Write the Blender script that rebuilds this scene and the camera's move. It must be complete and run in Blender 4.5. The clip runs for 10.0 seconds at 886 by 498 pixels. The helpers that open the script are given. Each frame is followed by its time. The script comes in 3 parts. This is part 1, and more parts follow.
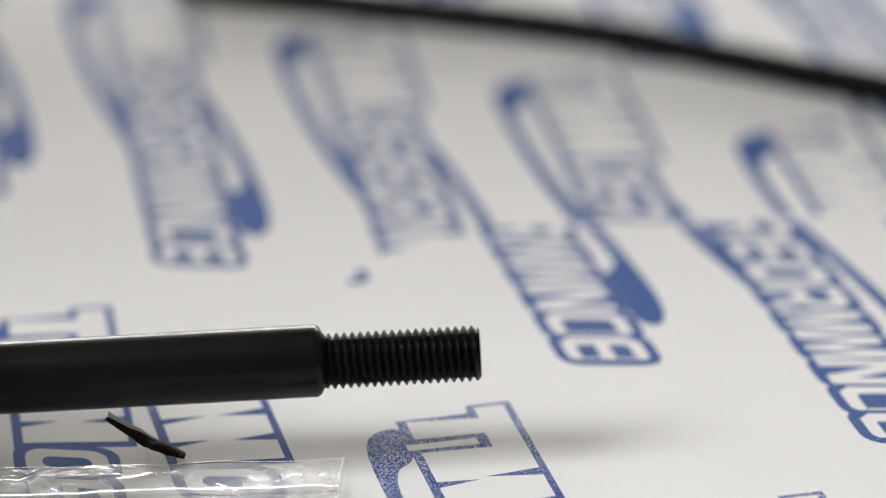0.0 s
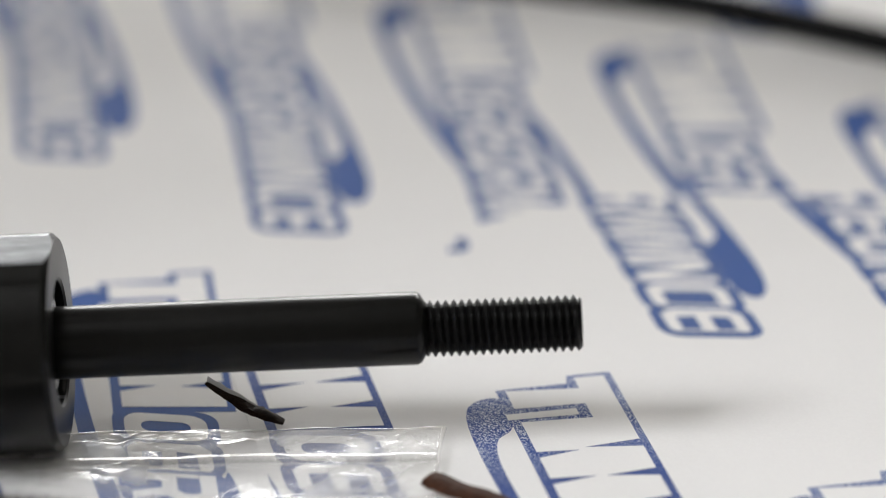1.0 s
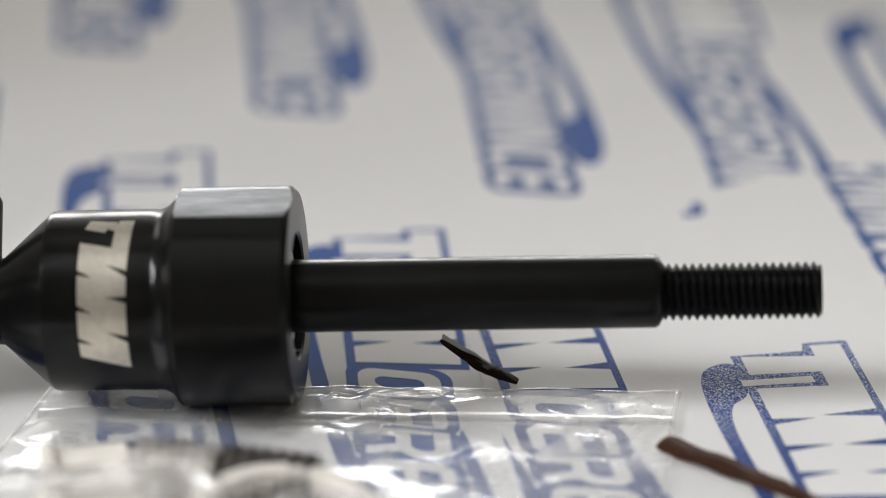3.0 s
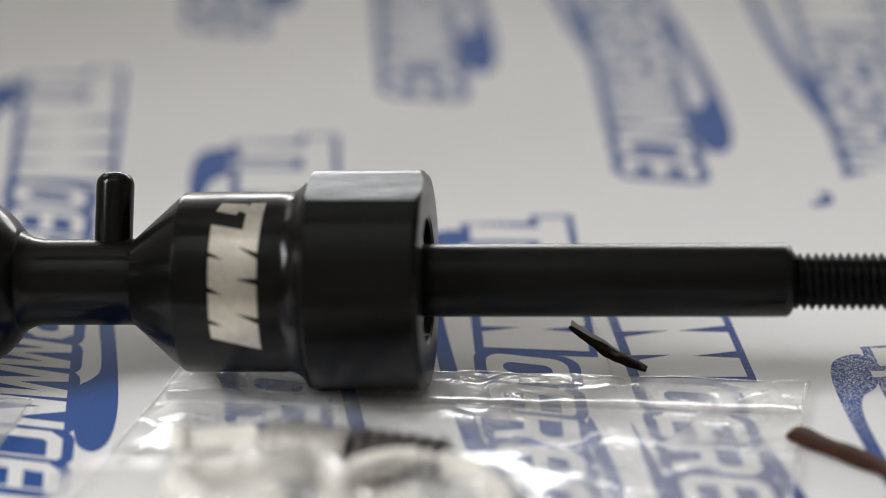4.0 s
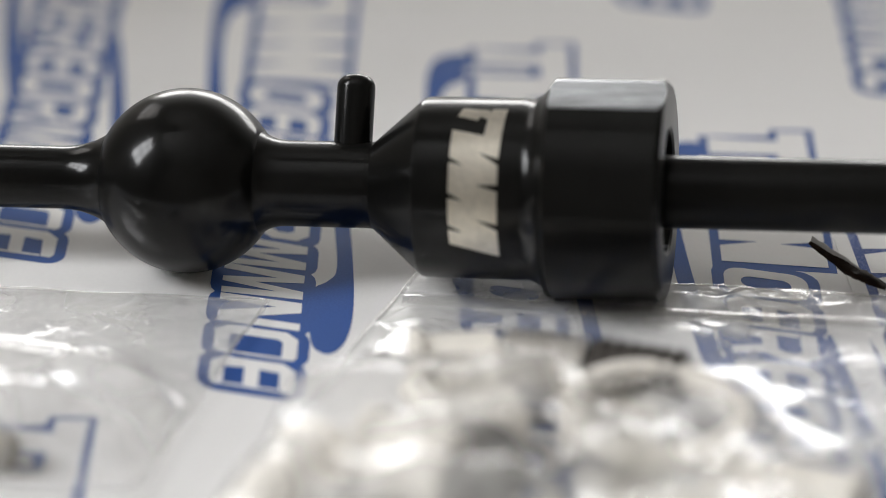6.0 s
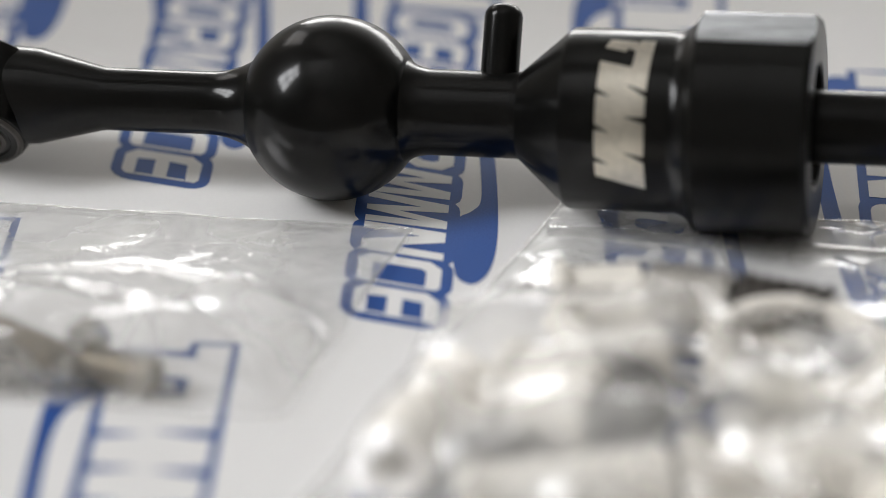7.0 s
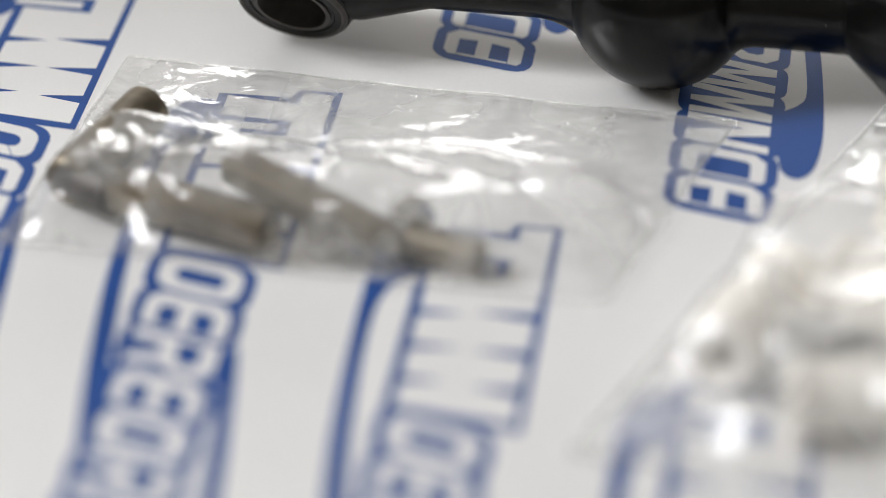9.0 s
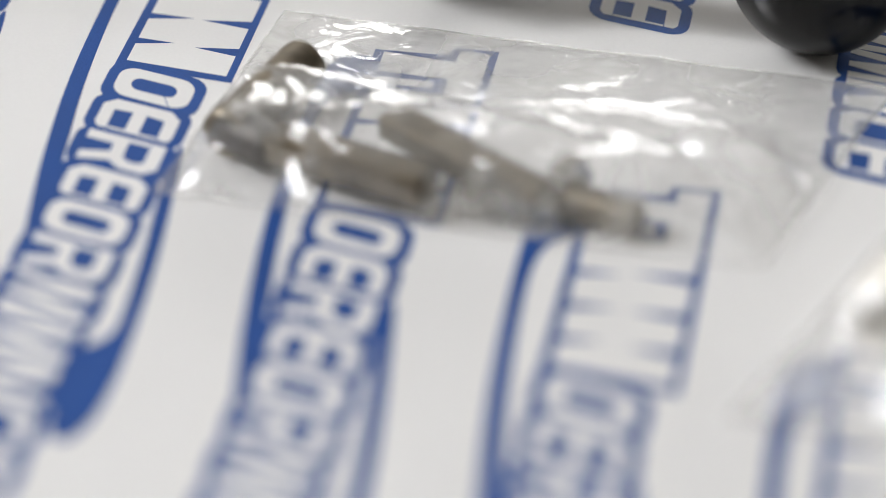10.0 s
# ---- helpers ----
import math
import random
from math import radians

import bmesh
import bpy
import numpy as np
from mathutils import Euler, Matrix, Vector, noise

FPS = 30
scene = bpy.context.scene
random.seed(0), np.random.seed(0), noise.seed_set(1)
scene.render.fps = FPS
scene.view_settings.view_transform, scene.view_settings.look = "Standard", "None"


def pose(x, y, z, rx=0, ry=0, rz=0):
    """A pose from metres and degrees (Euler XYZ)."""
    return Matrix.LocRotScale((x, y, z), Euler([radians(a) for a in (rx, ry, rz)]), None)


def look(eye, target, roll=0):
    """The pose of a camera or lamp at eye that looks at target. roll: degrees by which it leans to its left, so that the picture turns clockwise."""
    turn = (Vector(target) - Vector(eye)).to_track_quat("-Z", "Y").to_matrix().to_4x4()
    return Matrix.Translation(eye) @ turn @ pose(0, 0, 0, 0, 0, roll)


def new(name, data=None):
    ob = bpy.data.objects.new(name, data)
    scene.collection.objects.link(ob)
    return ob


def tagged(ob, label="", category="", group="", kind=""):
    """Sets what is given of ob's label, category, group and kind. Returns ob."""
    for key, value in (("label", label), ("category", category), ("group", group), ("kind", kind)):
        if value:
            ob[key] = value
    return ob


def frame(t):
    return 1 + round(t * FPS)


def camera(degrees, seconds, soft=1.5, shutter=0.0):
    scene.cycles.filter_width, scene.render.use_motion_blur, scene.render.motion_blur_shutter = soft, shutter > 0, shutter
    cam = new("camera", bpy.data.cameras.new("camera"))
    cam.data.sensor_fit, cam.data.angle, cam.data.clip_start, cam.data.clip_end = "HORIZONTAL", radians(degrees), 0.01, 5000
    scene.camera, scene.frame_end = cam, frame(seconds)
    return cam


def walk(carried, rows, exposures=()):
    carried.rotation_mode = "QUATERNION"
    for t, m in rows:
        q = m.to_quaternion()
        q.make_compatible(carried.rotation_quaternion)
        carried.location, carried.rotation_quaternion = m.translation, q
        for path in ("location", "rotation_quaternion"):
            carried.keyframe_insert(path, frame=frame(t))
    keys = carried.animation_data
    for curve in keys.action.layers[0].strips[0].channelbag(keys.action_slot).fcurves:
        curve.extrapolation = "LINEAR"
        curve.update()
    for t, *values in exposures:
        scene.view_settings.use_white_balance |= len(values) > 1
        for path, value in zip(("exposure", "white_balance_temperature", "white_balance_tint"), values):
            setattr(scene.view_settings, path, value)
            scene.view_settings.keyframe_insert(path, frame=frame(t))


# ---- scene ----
cam = camera(14.718, 10.0, 0.55)
cam.data.dof.use_dof = True
cam.data.dof.focus_distance = 0.629
cam.data.dof.aperture_fstop = 5.2

PATH = [
    (0, (0.01156, -0.55003, 0.31290), (0.02220, -0.01111, 0.04935), -0.973),
    (0.5, (0.00948, -0.54820, 0.31165), (0.01334, -0.01033, 0.04578), -0.897),
    (1, (0.00823, -0.54772, 0.31074), (0.00410, -0.01066, 0.04326), -0.919),
    (1.5, (0.00625, -0.54706, 0.30994), (-0.00389, -0.01087, 0.04088), -0.948),
    (2, (0.00325, -0.54719, 0.30964), (-0.01554, -0.01183, 0.03938), -0.933),
    (2.5, (0.00077, -0.54654, 0.30880), (-0.02673, -0.01201, 0.03765), -0.933),
    (4, (-0.00619, -0.54666, 0.30748), (-0.06092, -0.01526, 0.03430), -1.145),
    (4.5, (-0.00949, -0.54624, 0.30657), (-0.07144, -0.01634, 0.03203), -1.103),
    (5, (-0.00856, -0.54531, 0.30578), (-0.08209, -0.01790, 0.02931), -1.349),
    (6.5, (-0.01781, -0.54401, 0.30486), (-0.11344, -0.02850, 0.01313), -1.308),
    (7, (-0.01786, -0.54256, 0.30432), (-0.12704, -0.03251, 0.00779), -1.605),
    (7.5, (-0.01822, -0.54064, 0.30332), (-0.13905, -0.03600, 0.00210), -1.717),
    (8, (-0.02411, -0.54146, 0.30211), (-0.15255, -0.04118, -0.00322), -1.606),
    (8.5, (-0.02946, -0.54329, 0.30054), (-0.16583, -0.04694, -0.00775), -1.411),
    (9, (-0.03375, -0.54394, 0.30048), (-0.18071, -0.05209, -0.01015), -1.345),
    (9.5, (-0.03851, -0.54534, 0.30080), (-0.19430, -0.05748, -0.01182), -1.243),
    (10, (-0.04303, -0.54664, 0.29795), (-0.20598, -0.06233, -0.01651), -1.035),
]
walk(cam, [(t, look(eye, target, roll)) for t, eye, target, roll in PATH],
     [(0.0, 0.34), (2.0, 0.26), (4.0, 0.10), (5.0, 0.07), (6.5, 0.05), (8.0, 0.09), (10.0, 0.09)])

# ---- light ----
world = bpy.data.worlds.new("sky")
scene.world = world
world.use_nodes = True
sky = world.node_tree.nodes.new("ShaderNodeTexSky")
sky.sky_type = "NISHITA"
sky.sun_disc = False
sky.sun_elevation, sky.sun_rotation = radians(35), radians(-45)
back = world.node_tree.nodes["Background"]
back.inputs["Strength"].default_value = 0.1
world.node_tree.links.new(sky.outputs[0], back.inputs[0])


def window_light(centre, inward, across, high, watts, colour):
    """Daylight that enters through a window's opening."""
    data = bpy.data.lights.new("window_light", "AREA")
    data.shape, data.size, data.size_y = "RECTANGLE", across, high
    data.energy, data.color = watts, colour
    ob = new("window_light", data)
    ob.matrix_world = look(centre, Vector(centre) + Vector(inward))
    return ob


WEST_X, WALL_Y, CEILING_Z = -1.50, 2.30, 2.60
# Corner of an unseen slab, added to shade the far left of the table.
SHADE_X, SHADE_Y = -0.48, -0.04
# windows by the place of their centre along the wall, its height, their width and height
WEST_WINDOWS = [(-0.13, 1.40, 1.24, 1.24), (1.64, 1.45, 1.24, 1.14)]
NORTH_WINDOWS = [(0.0, 0.42, 2.40, 0.58)]
window_light((WEST_X - 0.06, -0.13, 1.40), (1, 0, 0), 1.18, 1.18, 96, (0.98, 0.985, 1.0))
window_light((WEST_X - 0.06, 1.64, 1.45), (1, 0, 0), 1.18, 1.08, 8, (1.0, 0.985, 0.965))
window_light((0.0, WALL_Y + 0.06, 0.42), (0, -1, 0), 2.34, 0.50, 46, (1.0, 0.98, 0.95))


# ---- materials ----
def material(name, colour, rough=0.5, metal=0.0, spec=0.5, grain=0.0, grain_size=400.0, stain=0.0, stain_size=20.0, bump=0.0, bump_size=900.0, stretch=(1, 1, 1)):
    """A procedural surface: grain and stains vary the colour, fine noise gives relief and uneven gloss. Sizes are in waves a metre."""
    m = bpy.data.materials.new(name)
    m.use_nodes = True
    nt = m.node_tree
    b = nt.nodes["Principled BSDF"]
    b.inputs["Roughness"].default_value, b.inputs["Metallic"].default_value = rough, metal
    b.inputs["Specular IOR Level"].default_value = spec
    co = nt.nodes.new("ShaderNodeTexCoord")
    mp = nt.nodes.new("ShaderNodeMapping")
    mp.inputs["Scale"].default_value = stretch
    nt.links.new(co.outputs["Object"], mp.inputs["Vector"])

    def noise_node(size, detail):
        n = nt.nodes.new("ShaderNodeTexNoise")
        n.inputs["Scale"].default_value, n.inputs["Detail"].default_value = size, detail
        nt.links.new(mp.outputs[0], n.inputs["Vector"])
        return n.outputs["Fac"]

    fine, wide = noise_node(grain_size, 4), noise_node(stain_size, 3)

    def span(fac, lo, hi):
        r = nt.nodes.new("ShaderNodeMapRange")
        r.inputs["From Min"].default_value, r.inputs["From Max"].default_value = 0.3, 0.7
        r.inputs["To Min"].default_value, r.inputs["To Max"].default_value = lo, hi
        nt.links.new(fac, r.inputs["Value"])
        return r.outputs[0]

    mul = nt.nodes.new("ShaderNodeMath")
    mul.operation = "MULTIPLY"
    nt.links.new(span(fine, 1 - grain, 1 + grain), mul.inputs[0])
    nt.links.new(span(wide, 1 - stain, 1 + stain), mul.inputs[1])
    tint = nt.nodes.new("ShaderNodeMix")
    tint.data_type, tint.blend_type = "RGBA", "MULTIPLY"
    tint.inputs["Factor"].default_value = 1.0
    tint.inputs["A"].default_value = (*colour, 1)
    nt.links.new(mul.outputs[0], tint.inputs["B"])
    nt.links.new(tint.outputs["Result"], b.inputs["Base Color"])
    nt.links.new(span(wide, rough * 0.88, rough * 1.12), b.inputs["Roughness"])
    if bump:
        bp = nt.nodes.new("ShaderNodeBump")
        bp.inputs["Strength"].default_value, bp.inputs["Distance"].default_value = bump, 0.0004
        nt.links.new(noise_node(bump_size, 3), bp.inputs["Height"])
        nt.links.new(bp.outputs[0], b.inputs["Normal"])
    return m


def film_material(name, milk_low, milk_high, shine_rough, relief, shine_most):
    """Clear polythene film: see-through, slightly milky in patches where it is creased, glossy by Fresnel on both of its faces."""
    m = bpy.data.materials.new(name)
    m.use_nodes = True
    nt = m.node_tree
    nt.nodes.remove(nt.nodes["Principled BSDF"])
    out = nt.nodes["Material Output"]
    co = nt.nodes.new("ShaderNodeTexCoord")

    def noise_node(scale, detail, bend):
        n = nt.nodes.new("ShaderNodeTexNoise")
        n.inputs["Scale"].default_value, n.inputs["Detail"].default_value, n.inputs["Distortion"].default_value = scale, detail, bend
        nt.links.new(co.outputs["Object"], n.inputs["Vector"])
        return n.outputs["Fac"]

    def blend(fac, a, b):
        mix = nt.nodes.new("ShaderNodeMixShader")
        nt.links.new(fac, mix.inputs[0])
        nt.links.new(a, mix.inputs[1])
        nt.links.new(b, mix.inputs[2])
        return mix.outputs[0]

    clear, white, through_white = (nt.nodes.new("ShaderNodeBsdf" + k) for k in ("Transparent", "Diffuse", "Translucent"))
    clear.inputs["Color"].default_value = (0.985, 0.985, 0.985, 1)
    white.inputs["Color"].default_value = through_white.inputs["Color"].default_value = (0.95, 0.94, 0.91, 1)
    half = nt.nodes.new("ShaderNodeValue")
    half.outputs[0].default_value = 0.12
    haze = blend(half.outputs[0], white.outputs[0], through_white.outputs[0])
    milk = nt.nodes.new("ShaderNodeMapRange")
    milk.inputs["From Min"].default_value, milk.inputs["From Max"].default_value = 0.38, 0.66
    milk.inputs["To Min"].default_value, milk.inputs["To Max"].default_value = milk_low, milk_high
    nt.links.new(noise_node(42, 3, 0.8), milk.inputs["Value"])
    body = blend(milk.outputs[0], clear.outputs[0], haze)
    bump = nt.nodes.new("ShaderNodeBump")
    bump.inputs["Strength"].default_value, bump.inputs["Distance"].default_value = relief, 0.0015
    nt.links.new(noise_node(150, 2, 1.2), bump.inputs["Height"])
    shine, fres = nt.nodes.new("ShaderNodeBsdfGlossy"), nt.nodes.new("ShaderNodeFresnel")
    shine.inputs["Roughness"].default_value = shine_rough
    fres.inputs["IOR"].default_value = 1.5
    nt.links.new(bump.outputs[0], shine.inputs["Normal"])
    nt.links.new(bump.outputs[0], fres.inputs["Normal"])
    both = nt.nodes.new("ShaderNodeMath")
    both.operation, both.use_clamp = "MULTIPLY_ADD", True
    both.inputs[1].default_value, both.inputs[2].default_value = 2.4, 0.0
    nt.links.new(fres.outputs[0], both.inputs[0])
    most = nt.nodes.new("ShaderNodeMath")
    most.operation = "MINIMUM"
    most.inputs[1].default_value = shine_most
    nt.links.new(both.outputs[0], most.inputs[0])
    nt.links.new(blend(most.outputs[0], body, shine.outputs[0]), out.inputs["Surface"])
    return m


def ink_material(name, colour, speckle, ends=None):
    """Blue printing ink; speckle: how much of the paper's white shows through as fine flecks; ends: how far along the mark the flecks reach."""
    m = material(name, colour, 0.6, 0, 0.08, 0.10, 2500, 0.06, 60)
    nt = m.node_tree
    b = nt.nodes["Principled BSDF"]
    n = nt.nodes.new("ShaderNodeTexNoise")
    n.inputs["Scale"].default_value, n.inputs["Detail"].default_value = 2500, 2
    co = nt.nodes.new("ShaderNodeTexCoord")
    nt.links.new(co.outputs["Object"], n.inputs["Vector"])
    r = nt.nodes.new("ShaderNodeMapRange")
    r.inputs["From Min"].default_value, r.inputs["From Max"].default_value = 0.80 - 0.32 * speckle, 0.90 - 0.32 * speckle
    nt.links.new(n.outputs["Fac"], r.inputs["Value"])
    mix = nt.nodes.new("ShaderNodeMix")
    mix.data_type = "RGBA"
    if ends:
        n.inputs["Distortion"].default_value = 1.2
        split, worn, both = (nt.nodes.new("ShaderNode" + k) for k in ("SeparateXYZ", "MapRange", "Math"))
        both.operation = "MULTIPLY"
        worn.inputs["From Min"].default_value, worn.inputs["From Max"].default_value = ends * 0.6, ends * 1.2
        worn.inputs["To Min"].default_value, worn.inputs["To Max"].default_value = 1.0, 0.12
        nt.links.new(co.outputs["Object"], split.inputs[0])
        nt.links.new(split.outputs["X"], worn.inputs["Value"])
        nt.links.new(r.outputs[0], both.inputs[0])
        nt.links.new(worn.outputs[0], both.inputs[1])
        nt.links.new(both.outputs[0], mix.inputs["Factor"])
    else:
        nt.links.new(r.outputs[0], mix.inputs["Factor"])
    nt.links.new(b.inputs["Base Color"].links[0].from_socket, mix.inputs["A"])
    mix.inputs["B"].default_value = (0.62, 0.66, 0.76, 1)
    nt.links.new(mix.outputs["Result"], b.inputs["Base Color"])
    return m


PAPER = material("white_paper", (0.82, 0.812, 0.80), 0.75, 0, 0.05, 0.012, 1500, 0.02, 12, 0.10, 700)
INK = ink_material("blue_ink", (0.031, 0.088, 0.295), 0.0)
INK_PALE = ink_material("thin_blue_ink", (0.040, 0.095, 0.29), 0.50)
INK_SPECKLED = ink_material("speckled_blue_ink", (0.024, 0.060, 0.235), 0.95, 0.034)
BLACK = material("black_oxide_steel", (0.004, 0.004, 0.0037), 0.36, 0, 0.045, 0.15, 700, 0.15, 80)
oiled = BLACK.node_tree.nodes["Principled BSDF"]
oiled.inputs["Coat Weight"].default_value, oiled.inputs["Coat Roughness"].default_value = 0.42, 0.14
BLACK_TURNED = material("turned_black_steel", (0.006, 0.006, 0.0055), 0.32, 0, 0.08, 0.10, 900, 0.10, 60, 0, 400, (3, 0.6, 0.6))
turned = BLACK_TURNED.node_tree.nodes["Principled BSDF"]
turned.inputs["Coat Weight"].default_value, turned.inputs["Coat Roughness"].default_value = 0.22, 0.13
BLACK_THREAD = material("threaded_black_steel", (0.006, 0.006, 0.006), 0.34, 0, 0.11, 0.05, 900, 0.1, 90)
FLAT_STEEL = material("milled_black_steel", (0.24, 0.25, 0.265), 0.34, 0.7, 0.5, 0.25, 500, 0.35, 90, 0.10, 420, (0.7, 4, 1))
ETCH = material("etched_bare_steel", (0.68, 0.635, 0.545), 0.36, 0.85, 0.5, 0.08, 900, 0.10, 120)
STEEL = material("zinc_plated_steel", (0.60, 0.58, 0.54), 0.26, 1.0, 0.5, 0.1, 500, 0.12, 90, 0.05, 900)
BRIGHT_ZINC = material("bright_zinc_steel", (0.82, 0.80, 0.76), 0.38, 0.75, 0.5, 0.06, 500, 0.12, 90)
BRASSY = material("yellow_zinc_steel", (0.21, 0.175, 0.125), 0.34, 0.55, 0.5, 0.15, 500, 0.2, 110, 0.06, 900)
DARK_STEEL = material("dark_steel", (0.065, 0.058, 0.052), 0.42, 0.5, 0.5, 0.15, 600, 0.2, 90)
NYLON = material("white_nylon", (0.95, 0.91, 0.83), 0.30, 0, 0.5, 0.03, 500, 0.04, 60)
BARK_DARK = material("dark_bark", (0.022, 0.012, 0.008), 0.7, 0, 0.12, 0.5, 900, 0.3, 200, 0.6, 1500, (1, 5, 5))
BARK = material("brown_wood", (0.055, 0.023, 0.013), 0.68, 0, 0.12, 0.5, 900, 0.3, 200, 0.6, 1500, (1, 5, 5))
RUBBER = material("black_rubber", (0.004, 0.004, 0.0045), 0.60, 0, 0.12, 0.1, 500, 0.1, 30)
SEAL = material("black_bearing_seal", (0.010, 0.010, 0.010), 0.45, 0, 0.4, 0.1, 900, 0.1, 100)
FILM = film_material("clear_polythene", 0.10, 0.46, 0.16, 0.34, 0.30)
FILM_FULL = film_material("creased_polythene", 0.16, 0.52, 0.24, 0.28, 0.55)
FILM_BACK = film_material("flat_polythene", 0.01, 0.05, 0.20, 0.05, 0.10)
FILM_EDGE = film_material("sealed_polythene", 0.12, 0.28, 0.20, 0.05, 0.25)
WALL = material("wall_paint", (0.34, 0.325, 0.30), 0.8, 0, 0.3, 0.03, 60, 0.04, 2)
CEIL = material("ceiling_paint", (0.75, 0.745, 0.735), 0.8, 0, 0.3, 0.03, 60, 0.04, 2)
FLOOR = material("floor_boards", (0.16, 0.13, 0.10), 0.5, 0, 0.4, 0.15, 20, 0.1, 2)
WOOD = material("tabletop_laminate", (0.20, 0.15, 0.10), 0.4, 0, 0.4, 0.2, 90, 0.15, 6)
FRAME = material("window_frame_paint", (0.7, 0.7, 0.69), 0.5, 0, 0.4, 0.02, 90, 0.03, 5)


# ---- builders ----
def mesh_object(name, bm, mat, parent=None, label="", smooth=30.0):
    data = bpy.data.meshes.new(name)
    bm.normal_update()
    bm.to_mesh(data)
    bm.free()
    if smooth:
        data.shade_smooth()
        data.set_sharp_from_angle(angle=radians(smooth))
    data.materials.append(mat)
    ob = new(name, data)
    if parent:
        ob.parent = parent
    return tagged(ob, label)


def part(name, bm, mat, parent, label="", smooth=30.0):
    return mesh_object(name, bm, mat, parent, label, smooth)


def thing(name, m, label, category, group="", kind=""):
    ob = new(name)
    ob.empty_display_size = 0.01
    ob.matrix_world = m
    return tagged(ob, label, category, group, kind)


def box(bm, lo, hi, bevel=0.0):
    made = bmesh.ops.create_cube(bm, size=1.0)["verts"]
    for v in made:
        v.co = Vector([lo[n] + (v.co[n] + 0.5) * (hi[n] - lo[n]) for n in range(3)])
    if bevel:
        edges = list({e for v in made for e in v.link_edges})
        bmesh.ops.bevel(bm, geom=edges, offset=bevel, segments=2, affect="EDGES")
    return bm


def lathe(profile, segments=72, closed=False):
    """A turned solid round the x axis from rows of (x, radius), in millimetres; a zero radius closes an end."""
    bm = bmesh.new()
    rings = []
    for x, r in profile:
        if r <= 1e-6:
            rings.append([bm.verts.new((x / 1000, 0, 0))])
        else:
            rings.append([bm.verts.new((x / 1000, r / 1000 * math.cos(a), r / 1000 * math.sin(a))) for a in np.linspace(0, 2 * math.pi, segments, endpoint=False)])
    pairs = list(zip(rings, rings[1:])) + ([(rings[-1], rings[0])] if closed else [])
    for a, b in pairs:
        for k in range(segments):
            j = (k + 1) % segments
            if len(a) == 1 and len(b) > 1:
                bm.faces.new((a[0], b[k], b[j]))
            elif len(b) == 1 and len(a) > 1:
                bm.faces.new((a[k], b[0], a[j]))
            elif len(a) > 1:
                bm.faces.new((a[k], b[k], b[j], a[j]))
    bmesh.ops.recalc_face_normals(bm, faces=bm.faces[:])
    return bm


def arc_rows(cx, r, a0, a1, n):
    """Rows of a ball's outline, from angle a0 to a1 in degrees (0 points along +x)."""
    return [(cx + r * math.cos(radians(a)), r * math.sin(radians(a))) for a in np.linspace(a0, a1, n)]


def thread(x0, x1, radius, pitch, depth, segments=48, per=8):
    """An outside screw thread along x, in millimetres, closed by chamfered ends."""
    bm = bmesh.new()
    n = int((x1 - x0) / pitch * per)
    rings = []
    for i in range(n + 1):
        x = x0 + (x1 - x0) * i / n
        ring = []
        for k in range(segments):
            a = 2 * math.pi * k / segments
            ph = ((x - x0) / pitch - k / segments) % 1.0
            cut = depth * min(1.0, max(0.0, (abs(ph - 0.5) * 2 - 0.12) / 0.72))
            r = radius - cut
            r = min(r, radius - depth * 0.9 + (x1 - x) * 0.9, radius - depth * 0.4 + (x - x0) * 0.6)
            ring.append(bm.verts.new((x / 1000, r / 1000 * math.cos(a), r / 1000 * math.sin(a))))
        rings.append(ring)
    for a, b in zip(rings, rings[1:]):
        for k in range(segments):
            j = (k + 1) % segments
            bm.faces.new((a[k], b[k], b[j], a[j]))
    for ring in (rings[0], rings[-1]):
        bm.faces.new(ring)
    bmesh.ops.recalc_face_normals(bm, faces=bm.faces[:])
    return bm


def curve_points(points, closed=True, steps=6):
    """A smooth line through the points (Catmull-Rom)."""
    p, out, n = [Vector(q) for q in points], [], len(points)
    for i in range(n if closed else n - 1):
        a, b, c, d = (p[(i + k) % n] if closed else p[min(max(i + k, 0), n - 1)] for k in (-1, 0, 1, 2))
        for s in range(steps):
            t = s / steps
            out.append(0.5 * (2 * b + (c - a) * t + (2 * a - 5 * b + 4 * c - d) * t * t + (3 * b - a - 3 * c + d) * t**3))
    return out if closed else out + [p[-1]]


